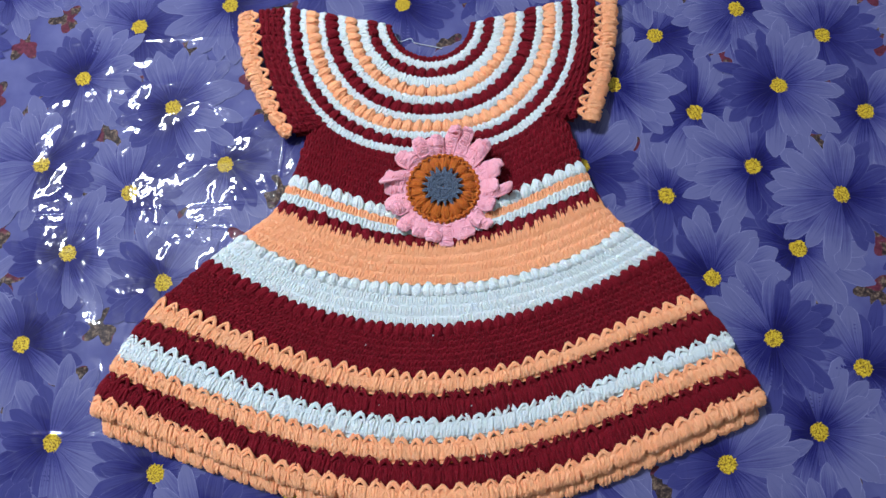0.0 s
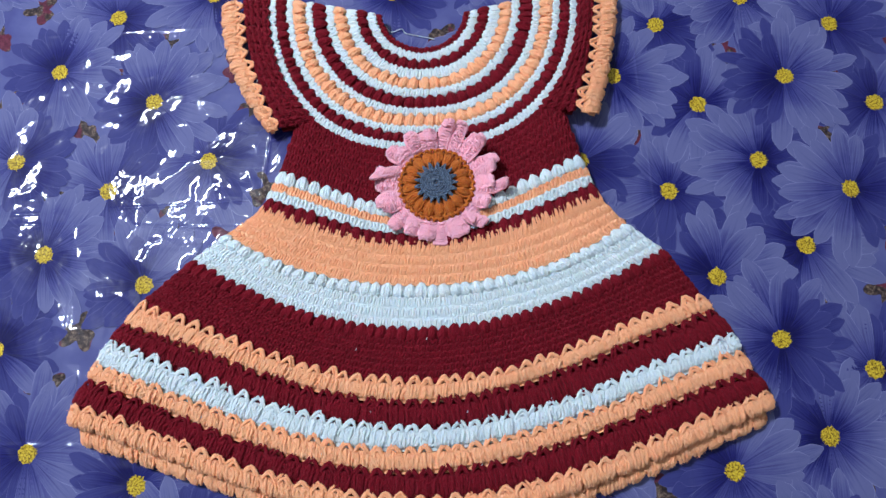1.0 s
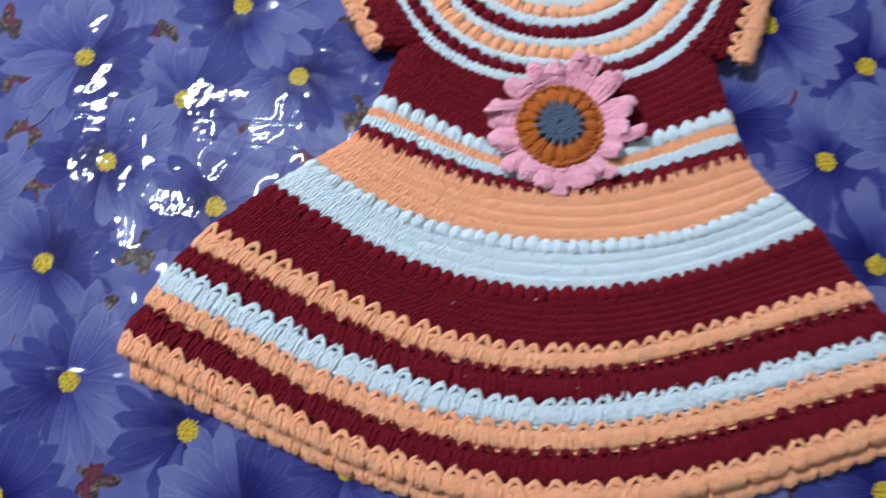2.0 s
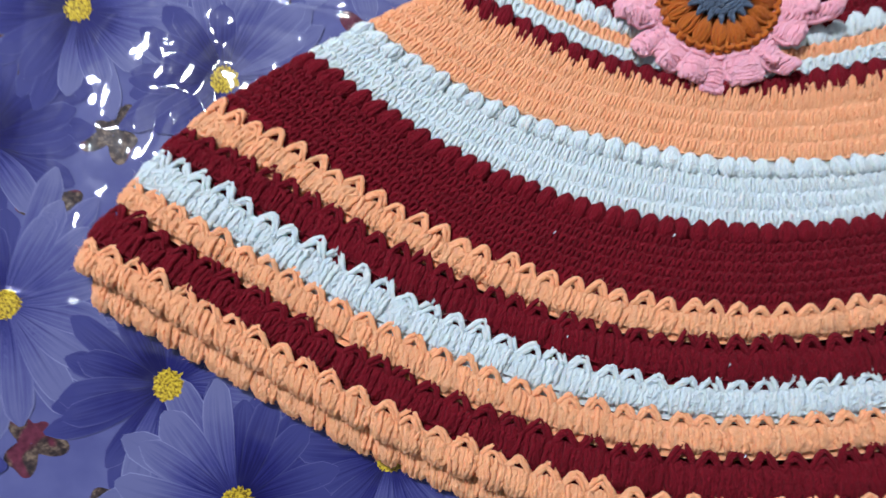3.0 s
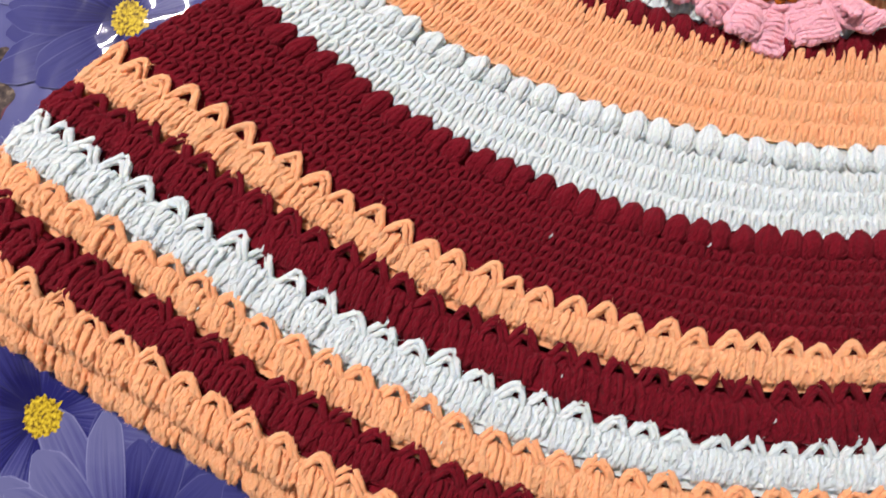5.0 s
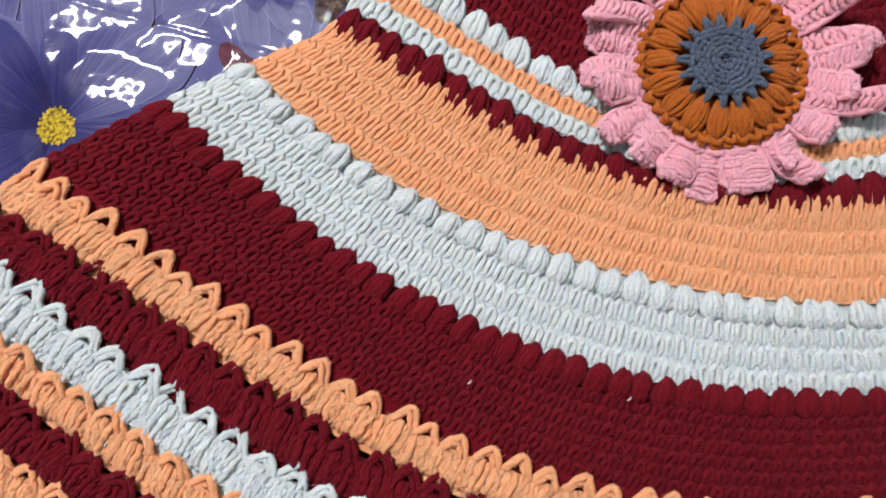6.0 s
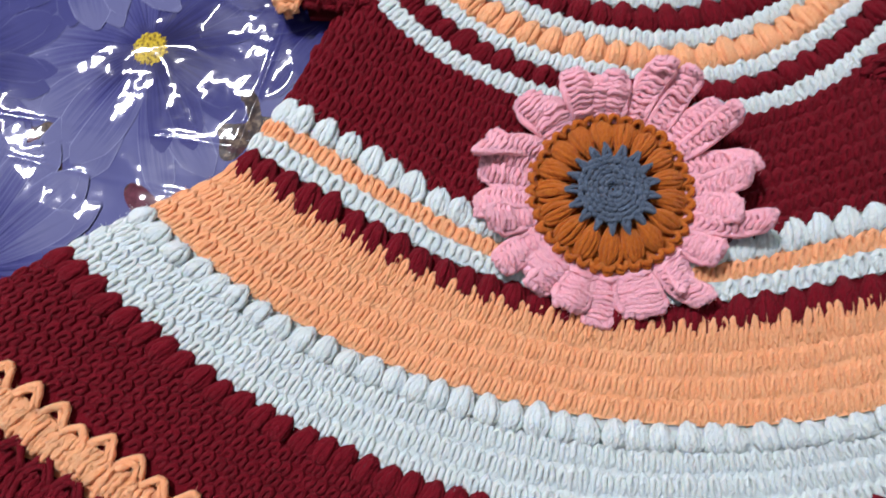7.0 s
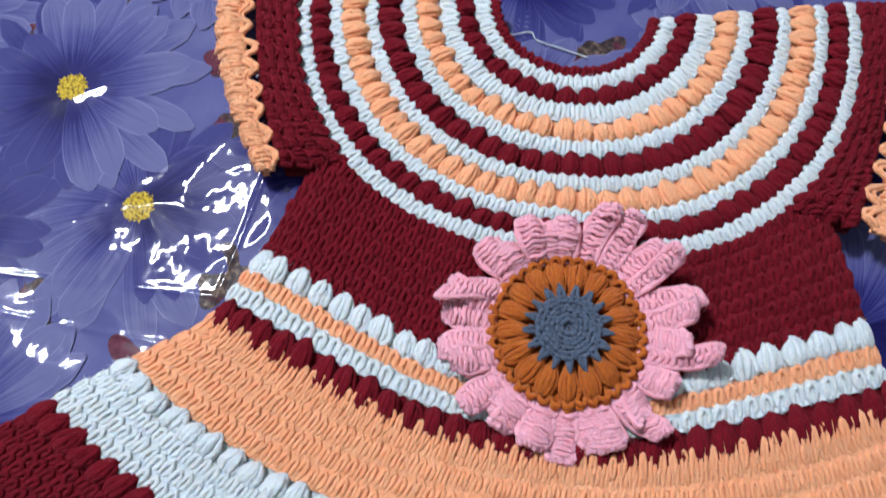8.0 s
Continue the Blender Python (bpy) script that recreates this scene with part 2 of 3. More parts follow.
def fuzzy(data, count, long=0.0012, thick=0.00015):
    """The same yarn with short loose fibres standing off it."""
    verts, faces, uv = (np.asarray(d) for d in data)
    chosen = faces[rng.integers(0, len(faces), count)]
    a, b, c, d = (verts[chosen[:, k]] for k in range(4))
    mix = rng.uniform(0, 1, (count, 2, 1))
    root = a + (b - a) * mix[:, 0] + (d - a) * mix[:, 1]
    out = np.cross(c - a, d - b)
    out /= np.linalg.norm(out, axis=1, keepdims=True) + 1e-12
    out[out[:, 2] < 0] *= -1
    first = out * rng.uniform(0.3, 0.9, (count, 1)) + rng.normal(0, 0.6, (count, 3))
    second = first + rng.normal(0, 0.7, (count, 3)) - (0, 0, 0.5)
    size = long * rng.uniform(0.5, 1.2, (count, 1))
    points = [root - 0.2 * size * out, root + 0.5 * size * first, root + 0.5 * size * first + 0.5 * size * second]
    side = np.cross(first, (0.3, 0.2, 1.0))
    side /= np.linalg.norm(side, axis=1, keepdims=True) + 1e-12
    rows = [p + sign * thick * w * side for p, w in zip(points, (1.0, 0.8, 0.25)) for sign in (-0.5, 0.5)]
    hair = np.stack(rows, 1).reshape(-1, 3)
    start = len(verts) + 6 * np.arange(count)[:, None, None]
    quads = (start + np.array([[0, 1, 3, 2], [2, 3, 5, 4]])).reshape(-1, 4)
    return np.concatenate([verts, hair]), np.concatenate([faces, quads]), np.concatenate([uv, np.repeat(uv[chosen[:, 0]], 6, axis=0)])


# Stitches as strands in (pitch, row height, metres above the cloth).
LOOP = [[(-0.06, -0.02, -0.0012), (-0.25, 0.18, 0.0006), (-0.31, 0.66, 0.0014), (-0.02, 0.93, 0.0014), (0.30, 0.68, 0.0014), (0.22, 0.20, 0.0006), (0.06, -0.02, -0.0012)]]
CHAIN = [[(-0.55, 1.00, -0.0006), (-0.2, 1.05, 0.0002), (0.2, 1.05, 0.0002), (0.55, 1.00, -0.0006)]]
PUFF = [[(0.10 * k, -0.08, 0.0), (0.36 * k, 0.14, 0.0028 - 0.0012 * k * k), (0.39 * k, 0.46, 0.0038 - 0.0020 * k * k), (0.24 * k, 0.82, 0.0030 - 0.0012 * k * k), (0.04 * k, 1.04, 0.0010)] for k in (-1, -0.5, 0, 0.5, 1)]
# A crown of two legs over a small hole, and a fan of strands that draws together at its foot.
SHELL = [
    [(-0.52, 0.52, 0.0020), (-0.35, 0.70, 0.0036), (-0.10, 0.96, 0.0038), (0.10, 0.96, 0.0038), (0.35, 0.70, 0.0036), (0.52, 0.52, 0.0020)],
    [(-0.42, 0.50, 0.0026), (-0.28, 0.64, 0.0040), (-0.09, 0.83, 0.0040), (0.09, 0.83, 0.0040), (0.28, 0.64, 0.0040), (0.42, 0.50, 0.0026)],
] + [[(0.52 * k, 0.64 - 0.08 * abs(k), 0.0030), (0.50 * k, 0.44, 0.0046 - 0.0005 * abs(k)), (0.45 * k, 0.22, 0.0048 - 0.0007 * abs(k)), (0.40 * k, 0.02, 0.0042 - 0.0006 * abs(k)), (0.33 * k, -0.18 + 0.05 * abs(k), 0.0010)] for k in np.linspace(-1, 1, 13)]
SHELL_SIZES = (1.25, 1.15) + 13 * (1.1,)


def stitches(surface, count, kind, radius, rows=(0.0, 1.0), points=9, lean=0.0, wobble=0.05, half=0.0, sizes=None, mess=0.4, wavy=0.00012):
    """The strands of a row of stitches on surface(u, v, n), for u from 0 to 1 and v between the two rows: per strand (count, points, 3) and its radius."""
    low, high = rows
    mid = (np.arange(count) + 0.5 + half) / count
    shift = rng.normal(0, wobble, (count, 1))
    tall = 1 + rng.normal(0, wobble, (count, 1))
    made = []
    for i, strand in enumerate(kind):
        line = smooth_line(strand, points)
        a = line[None, :, 0] + lean * line[None, :, 1] + shift + rng.normal(0, mess * wobble, (count, 1))
        u = np.clip(mid[:, None] + a / count, 0, 1)
        v = low + (high - low) * (line[None, :, 1] * tall + rng.normal(0, 0.75 * mess * wobble, (count, 1)))
        n = line[None, :, 2] * (1 + rng.normal(0, 2.0 * wobble, (count, 1)))
        lines = surface(u, v, n)
        lines[:, 1:-1] += rng.normal(0, wavy * (0.6 if sizes and i < 2 else 1), lines[:, 1:-1].shape)
        made.append((lines, radius * (sizes[i] if sizes else 1)))
    return made


def stitch_row(*given, **more):
    """One row of stitches in one mesh."""
    return joined([tubes(lines, size) for lines, size in stitches(*given, **more)])


def stitch_parts(name, mat, parent, *given, **more):
    """One row of stitches, each a part of its own."""
    strands = stitches(*given, **more)
    for i in range(len(strands[0][0])):
        part(name, fuzzy(joined([tubes(lines[i:i + 1], size) for lines, size in strands]), 36 * len(strands)), mat, parent)


def sheet(surface, across, along, depth, rows=(0.0, 1.0)):
    """The ground of a band: a closed slab under its stitches."""
    u, v = np.meshgrid(np.linspace(0, 1, across), np.linspace(*rows, along))
    top = surface(u, v, np.full_like(u, depth)).reshape(-1, 3)
    low = top - (0, 0, 0.003)
    ids = np.arange(across * along).reshape(along, across)
    quads = np.stack([ids[:-1, :-1], ids[:-1, 1:], ids[1:, 1:], ids[1:, :-1]], -1).reshape(-1, 4)
    rim = np.concatenate([ids[0], ids[1:, -1], ids[-1, -2::-1], ids[-2:0:-1, 0]])
    count = len(top)
    wall = np.stack([rim, np.roll(rim, -1), np.roll(rim, -1) + count, rim + count], -1)
    faces = np.concatenate([quads, quads[:, ::-1] + count, wall])
    uv = np.concatenate([top[:, :2], top[:, :2]]) * 0.4
    return np.concatenate([top, low]), faces, uv


# ---- the cloth's relief ----


def cloth_height(x, y):
    """Soft wrinkles and folding creases of the plastic tablecloth."""
    x, y = np.asarray(x, float), np.asarray(y, float)
    z = 0.0007 * np.sin(31 * x + 6 * np.sin(9 * y)) * np.sin(23 * y + 4 * np.sin(11 * x + 1))
    z += 0.0005 * np.sin(57 * x - 38 * y + 3 * np.sin(17 * y))
    return z - 0.002


# ---- room ----


def box(name, x0, x1, y0, y1, z0, z1, mat):
    verts = [(x, y, z) for z in (z0, z1) for y in (y0, y1) for x in (x0, x1)]
    faces = [(0, 2, 3, 1), (4, 5, 7, 6), (0, 1, 5, 4), (2, 6, 7, 3), (0, 4, 6, 2), (1, 3, 7, 5)]
    ob = part(name, (verts, faces, None), mat)
    ob.data.polygons.foreach_set("use_smooth", np.zeros(6, bool))
    return ob


tagged(box("floor", -2.2, 2.2, -2.2, 2.2, -0.12, -0.012, FLOOR_STONE), "plain stone floor under the tablecloth", "floor", kind="structure")
tagged(box("ceiling", -2.2, 2.2, -2.2, 2.2, 2.6, 2.7, WALL_PAINT), "plain white painted ceiling of the room", "ceiling", kind="structure")
for side, extent in (("north", (-2.2, 2.2, 2.2, 2.3)), ("south", (-2.2, 2.2, -2.3, -2.2)), ("east", (2.2, 2.3, -2.3, 2.3)), ("west", (-2.3, -2.2, -2.3, 2.3))):
    tagged(box("wall_" + side, *extent, -0.12, 2.7, WALL_PAINT), "plain white painted wall of the room", "wall", kind="structure")

# ---- tablecloth ----


def cloth_sheet():
    near = np.arange(-0.56, 0.5601, 0.004)
    xs = np.concatenate([np.linspace(-1.3, -0.58, 20), near, np.linspace(0.58, 1.3, 20)])
    ys = np.concatenate([np.linspace(-1.2, -0.47, 20), np.arange(-0.45, 0.4501, 0.004), np.linspace(0.47, 1.2, 20)])
    x, y = np.meshgrid(xs, ys)
    top = np.stack([x, y, cloth_height(x, y)], -1).reshape(-1, 3)
    ids = np.arange(len(top)).reshape(len(ys), len(xs))
    quads = np.stack([ids[:-1, :-1], ids[:-1, 1:], ids[1:, 1:], ids[1:, :-1]], -1).reshape(-1, 4)
    rim = np.concatenate([ids[0], ids[1:, -1], ids[-1, -2::-1], ids[-2:0:-1, 0]])
    low = top[rim] * (1, 1, 0) - (0, 0, 0.012)
    base = len(top) + np.arange(len(rim))
    wall = np.stack([rim, base, np.roll(base, -1), np.roll(rim, -1)], -1)
    return np.concatenate([top, low]), np.concatenate([quads, wall]), None


tablecloth = part("tablecloth", cloth_sheet(), HAZE_PRINT)
tagged(tablecloth, "glossy creased plastic tablecloth printed with blue-violet daisies", "tablecloth")


def gap(x, y):
    """A patch of the print's dark ground, which shows between the tips of the petals over it."""
    rays = 60
    a = np.linspace(0, 2 * np.pi, rays, endpoint=False)
    turn = rng.uniform(0, 6)
    edge = 0.0135 + 0.0040 * np.sin(3 * a + turn) + 0.0030 * np.sin(5 * a + 2 * turn)
    flat = np.concatenate([np.stack([x + f * edge * np.cos(a), y + f * edge * np.sin(a)], -1) for f in (1.0, 0.75, 0.5, 0.25, 0.02)])
    ids = np.arange(5 * rays).reshape(5, rays)
    n = np.roll(ids, -1, 1)
    faces = np.stack([ids[:-1], n[:-1], n[1:], ids[1:]], -1).reshape(-1, 4)
    part("printed_gap", (np.column_stack([flat, cloth_height(flat[:, 0], flat[:, 1]) + 0.00006]), faces, flat), GAP_PRINT, tablecloth, "red and brown scrap of printed ground")


def daisy(x, y, order, deep_way, reach):
    """One printed flower: flat petals, deep violet on one side and pale on the other, and a speckled centre."""
    pieces, deep_flags = [], []
    count = 16
    along = np.linspace(0, 1, 16)
    across = np.array([-1, -0.5, 0, 0.5, 1])
    turn = rng.uniform(0, 6)
    for lap in (0, 1):
        for i in range(count):
            a = turn + 2 * np.pi * (i + 0.5 * lap) / count + rng.normal(0, 0.07)
            deep = np.cos(a - deep_way) > 0.15 + rng.normal(0, 0.2)
            long = reach * (1.08 if lap == 0 else 0.90) * rng.uniform(0.86, 1.08) * (0.9 if deep else 1.08)
            wide = reach * rng.uniform(0.118, 0.160) * (0.92 if deep else 1.05)
            half = wide * (0.10 + 0.90 * np.sin(np.pi * along ** 1.25 * 0.80 + 0.06) ** 0.8)
            half[-2] *= 0.72
            half[-1] *= 0.22
            bend = rng.normal(0, 0.10)
            r = 0.003 + long * along[:, None] + 0 * across
            s = half[:, None] * across + bend * long * along[:, None] ** 2
            px, py = x + r * np.cos(a) - s * np.sin(a), y + r * np.sin(a) + s * np.cos(a)
            z = cloth_height(px, py) + 0.00014 + 0.0002 * (order % 4) + 0.0001 * lap + 0.000006 * i
            ids = np.arange(80).reshape(16, 5)
            faces = np.stack([ids[:-1, :-1], ids[:-1, 1:], ids[1:, 1:], ids[1:, :-1]], -1).reshape(-1, 4)
            uv = np.stack([np.broadcast_to(across * 0.5 + 0.5, (16, 5)), np.broadcast_to(along[:, None], (16, 5))], -1).reshape(-1, 2)
            pieces.append((np.stack([px, py, z], -1).reshape(-1, 3), faces, uv))
            deep_flags += [int(deep)] * len(faces)
    flower = part("printed_daisy", joined(pieces), PALE_PETAL, tablecloth, "printed violet-blue daisy with a yellow centre")
    tagged(flower, kind="stuff")
    flower.data.materials.append(DEEP_PETAL)
    flower.data.polygons.foreach_set("material_index", np.array(deep_flags, np.int32))
    rays = 72
    a = np.linspace(0, 2 * np.pi, rays, endpoint=False)
    edge = 0.0079 * (1 + rng.normal(0, 0.09, rays))
    rings = [np.stack([x + f * edge * np.cos(a), y + f * edge * np.sin(a)], -1) for f in (1.0, 0.5, 0.02)]
    flat = np.concatenate(rings)
    ids = np.arange(3 * rays).reshape(3, rays)
    n = np.roll(ids, -1, 1)
    faces = np.stack([ids[:-1], n[:-1], n[1:], ids[1:]], -1).reshape(-1, 4)
    part("flower_centre", (np.column_stack([flat, cloth_height(flat[:, 0], flat[:, 1]) + 0.00046 + 0.0002 * (order % 4)]), faces, flat), CENTRE, flower, "speckled yellow centre")


# Flower centres of the print where it lies open to view.
DAISIES = [
    (0.219, 0.166), (0.305, 0.194), (0.388, 0.161), (0.336, 0.106), (0.250, 0.079), (0.416, 0.075), (0.299, 0.021), (0.378, -0.010), (0.213, -0.006), (0.329, -0.062),
    (0.246, -0.088), (0.294, -0.145), (0.369, -0.173), (0.322, -0.227), (0.239, -0.252), (-0.219, 0.218), (-0.313, 0.196), (-0.365, 0.137), (-0.270, 0.102), (-0.396, 0.044),
    (-0.214, 0.039), (-0.306, 0.012), (-0.359, -0.047), (-0.265, -0.078), (-0.393, -0.133), (-0.353, -0.221), (-0.258, -0.249), (-0.210, -0.300), (-0.038, 0.212), (0.172, 0.112), (0.134, 0.026), (-0.391, -0.306)]
spots = list(DAISIES)
for col in range(-8, 9):
    for row in range(-6, 7):
        fx = 0.312 - 0.0845 * (col + 4) + 0.018 * (-1) ** row + 0.003 * row
        fy = 0.021 + 0.0865 * row - 0.028 * (col % 2)
        if abs(fx) < 0.56 and abs(fy) < 0.42 and all((fx - a) ** 2 + (fy - b) ** 2 > 0.077**2 for a, b in spots):
            spots.append((fx, fy))
# The print's dark ground shows where the flowers lie furthest apart.
gaps = []
cells = sorted(((min((gx - a) ** 2 + (gy - b) ** 2 for a, b in spots), gx, gy) for gx in np.arange(-0.52, 0.53, 0.008) for gy in np.arange(-0.40, 0.40, 0.008)), reverse=True)
for apart, gx, gy in cells:
    if apart > 0.044**2 and all((gx - a) ** 2 + (gy - b) ** 2 > 0.05**2 for a, b in gaps):
        gaps.append((gx, gy))
        gap(gx, gy)
for order, (fx, fy) in enumerate(spots):
    row = round((fy - 0.02) / 0.0865)
    daisy(fx, fy, order, 3.0 + rng.normal(0, 0.4) if row % 2 else 0.1 + rng.normal(0, 0.5), 0.0600)

# ---- dress ----
dress = new("crochet_dress")
tagged(dress, "hand-crocheted child's dress striped in maroon, peach and white", "dress")

# Edges of the skirt's bands: left x, left y, right x, right y, and y at a quarter, a half and three quarters of the way.
EDGES = np.array([
    (-0.1460, 0.0215, 0.1330, 0.0251, -0.0053, -0.0209, -0.0041), (-0.1500, 0.0115, 0.1371, 0.0145, -0.0159, -0.0302, -0.0145),
    (-0.1530, 0.0040, 0.1401, 0.0067, -0.0237, -0.0372, -0.0221), (-0.1562, -0.0038, 0.1432, -0.0015, -0.0320, -0.0444, -0.0302),
    (-0.1610, -0.0157, 0.1480, -0.0140, -0.0445, -0.0555, -0.0425), (-0.1910, -0.0357, 0.1690, -0.0384, -0.0786, -0.0904, -0.0798),
    (-0.2210, -0.0590, 0.2010, -0.0641, -0.1116, -0.1289, -0.1108), (-0.2620, -0.0945, 0.2270, -0.1037, -0.1449, -0.1697, -0.1475),
    (-0.2750, -0.1138, 0.2350, -0.1176, -0.1599, -0.1853, -0.1615), (-0.2860, -0.1259, 0.2490, -0.1374, -0.1798, -0.2059, -0.1830),
    (-0.2970, -0.1457, 0.2540, -0.1519, -0.1978, -0.2233, -0.1993), (-0.3020, -0.1587, 0.2610, -0.1696, -0.2143, -0.2408, -0.2154),
    (-0.3130, -0.1786, 0.2720, -0.1856, -0.2312, -0.2608, -0.2368), (-0.3160, -0.1951, 0.2760, -0.1991, -0.2477, -0.2773, -0.2533)])


def lift(x, y, edge):
    """Height of the dress's upper layer: two layers thick, thinner at the edges, softly uneven."""
    return 0.0040 + 0.0085 * (1 - np.exp(-np.maximum(edge, 0) / 0.006)) + 0.0011 * np.sin(24 * x + 2 * np.sin(14 * y)) * np.sin(19 * y + 1.3) + 0.008 * np.exp(-(((x - 0.125) / 0.05) ** 2) - ((y - 0.05) / 0.06) ** 2)


def through_heights(u, heights):
    """The smooth curve through five heights spaced evenly from u = 0 to 1."""
    knots = np.linspace(0, 1, 5)
    y = 0
    for i, height in enumerate(heights):
        weight = 1.0
        for j in range(5):
            if j != i:
                weight = weight * (u - knots[j]) / (knots[i] - knots[j])
        y = y + height * weight
    return y


def edge_y(e, u):
    """Height of an edge of a band at u."""
    return through_heights(u, (e[1], e[4], e[5], e[6], e[3]))


def band(top, bottom):
    """The surface between two edges of the skirt; v runs from the lower edge up."""
    def surface(u, v, n):
        e = [low + (high - low) * v for low, high in zip(bottom, top)]
        x = e[0] + (e[2] - e[0]) * u
        y = edge_y(e, u)
        edge = np.minimum(u, 1 - u) * (e[2] - e[0])
        return np.stack([x, y, lift(x, y, edge) + n], -1)
    return surface


def fraction(a, b, f):
    return a + (b - a) * f


def loop_band(name, mat, surface, rows, count, label, radius=0.0014, lean=0.0, ground=True, chain=True, below=0.0):
    """A band worked in rows of long loops."""
    pieces = []
    for r in range(rows):
        span = (r / rows, (r + 1) / rows)
        pieces.append(stitch_row(surface, count, LOOP, 1.14 * radius, span, lean=lean, half=rng.normal(0, 0.15)))
        if chain:
            pieces.append(stitch_row(surface, count, CHAIN, radius * 0.85, (span[0] - 0.08 / rows, span[1] - 0.08 / rows), points=5))
    if ground:
        pieces.append(sheet(surface, 60, 4 * rows, 0.0010, (-below, 1.0)))
    return tagged(part(name, fuzzy(joined(pieces), 52 * rows * count), mat, dress, label), kind="stuff")


def puff_band(name, mat, surface, count, label, radius=0.0017, grow=1.0):
    kind = [[(a, b, n * grow) for a, b, n in s] for s in PUFF]
    ground = part(name, sheet(surface, 60, 4, -0.0004), mat, dress, label)
    stitch_parts("puff_stitch", mat, ground, surface, count, kind, radius, points=8, wobble=0.06)
    return ground


def lumpy(surface, depth, rows):
    """The felted body of a shell row: a slab with small knots of yarn."""
    verts, faces, uv = sheet(surface, 420, 14, depth, rows)
    half = len(verts) // 2
    x, y = verts[:half, 0], verts[:half, 1]
    verts[:half, 2] += 0.0006 * np.sin(900 * x + 5 * np.sin(500 * y)) * np.sin(1000 * y + 4 * np.sin(420 * x)) + rng.normal(0, 0.00022, half)
    return verts, faces, uv


def shell_band(name, mat, surface, count, label, radius=0.00122, below=-0.30, foot=-0.08):
    """A zigzag row; its ground reaches down behind the peaks of the next row."""
    ground = part(name, joined([lumpy(surface, 0.0038, (foot, 0.66)), lumpy(surface, 0.0010, (below, 0.3))]), mat, dress, label)
    stitch_parts("shell_stitch", mat, ground, surface, count, SHELL, radius, points=11, wobble=0.06, sizes=SHELL_SIZES, mess=0.5, wavy=0.00030)
    return ground


puff_band("waist_puff_border", WHITE, band(EDGES[0], EDGES[1]), 27, "white puff stitch row", grow=0.85)
loop_band("waist_stripe", PEACH, band(EDGES[1], EDGES[2]), 1, 54, "peach stripe", 0.0012)
loop_band("waist_stripe", WHITE, band(EDGES[2], EDGES[3]), 1, 46, "white stripe", 0.0013)
puff_band("waist_puff_border", MAROON, band(EDGES[3], EDGES[4]), 30, "maroon puff stitch row")
loop_band("skirt_band", PEACH, band(EDGES[4], EDGES[5]), 4, 82, "broad peach band of loop stitches", 0.00108)
upper = band(fraction(EDGES[4], EDGES[3], 0.36), fraction(EDGES[4], EDGES[5], 0.12))
SPIKE = [[(-0.05, -0.06, 0.0016), (-0.20, 0.25, 0.0022), (-0.22, 0.70, 0.0030), (-0.09, 1.0, 0.0034), (0.09, 1.0, 0.0034), (0.22, 0.70, 0.0030), (0.18, 0.25, 0.0022), (0.05, -0.06, 0.0016)]]
tagged(part("loop_edge", stitch_row(upper, 76, SPIKE, 0.00112, wobble=0.03, points=11), PEACH, dress, "long open peach loops"), kind="stuff")
cut = fraction(EDGES[5], EDGES[6], 0.26)
puff_band("skirt_puff_border", WHITE, band(EDGES[5], cut), 38, "white puff stitch row")
loop_band("skirt_band", WHITE, band(cut, EDGES[6]), 3, 88, "broad white band of loop stitches", 0.00116)
cut = fraction(EDGES[6], EDGES[7], 0.2)
puff_band("skirt_puff_border", MAROON, band(fraction(EDGES[6], EDGES[5], 0.06), cut), 48, "maroon puff stitch row", grow=0.8)
loop_band("skirt_band", MAROON, band(cut, EDGES[7]), 6, 92, "broad maroon band of loop stitches", 0.00115, below=0.2)
for k, mat, word in ((11, MAROON, "maroon"), (10, PEACH, "peach"), (9, WHITE, "white"), (8, MAROON, "maroon"), (7, PEACH, "peach")):
    shell_band("shell_border", mat, band(EDGES[k], EDGES[k + 1]), 42, word + " zigzag shell stitch row")
shell_band("hem", PEACH, band(EDGES[12], EDGES[13]), 43, "peach scalloped shell hem", below=-0.02, foot=0.10)

# The back half shows below the hem of the front.
back_top, back_low = EDGES[12].copy(), EDGES[13].copy()
back_top += (0.006, -0.012, -0.004, -0.010, -0.0095, -0.007, -0.0085)
back_low += (0.009, -0.016, -0.005, -0.013, -0.0125, -0.0095, -0.011)


def low_layer(surface, drop):
    def lowered(u, v, n):
        place = surface(u, v, n)
        place[..., 2] = np.maximum(place[..., 2] - drop, 0.0008 + 0.4 * np.abs(n))
        return place
    return lowered


shell_band("back_hem", PEACH, low_layer(band(back_top, back_low), 0.009), 43, "peach scalloped hem of the back", below=-0.02, foot=0.10)
part("back_panel", joined([sheet(low_layer(band(EDGES[k], EDGES[k + 1]), 0.0085), 60, 4, 0.0) for k in range(12)]), MAROON, dress, "maroon back half of the dress")["kind"] = "stuff"

# Yoke: rounds about the neck from shoulder to shoulder.
CX = -0.0085


def yoke_point(u, r):
    """u from the wearer's one shoulder round the chest to the other, r from the neck (0) to the last round (1)."""
    a = 0.0405 + 0.1105 * r
    top = 0.180 + 0.026 * r
    low = 0.141 - 0.105 * r
    power = 2 / (2.0 + 0.35 * r)
    turn = np.pi * u
    c, s = np.cos(turn), np.sin(turn)
    x = CX - np.sign(c) * np.abs(c) ** power * a
    y = top - (top - low) * np.abs(s) ** power
    return x, y


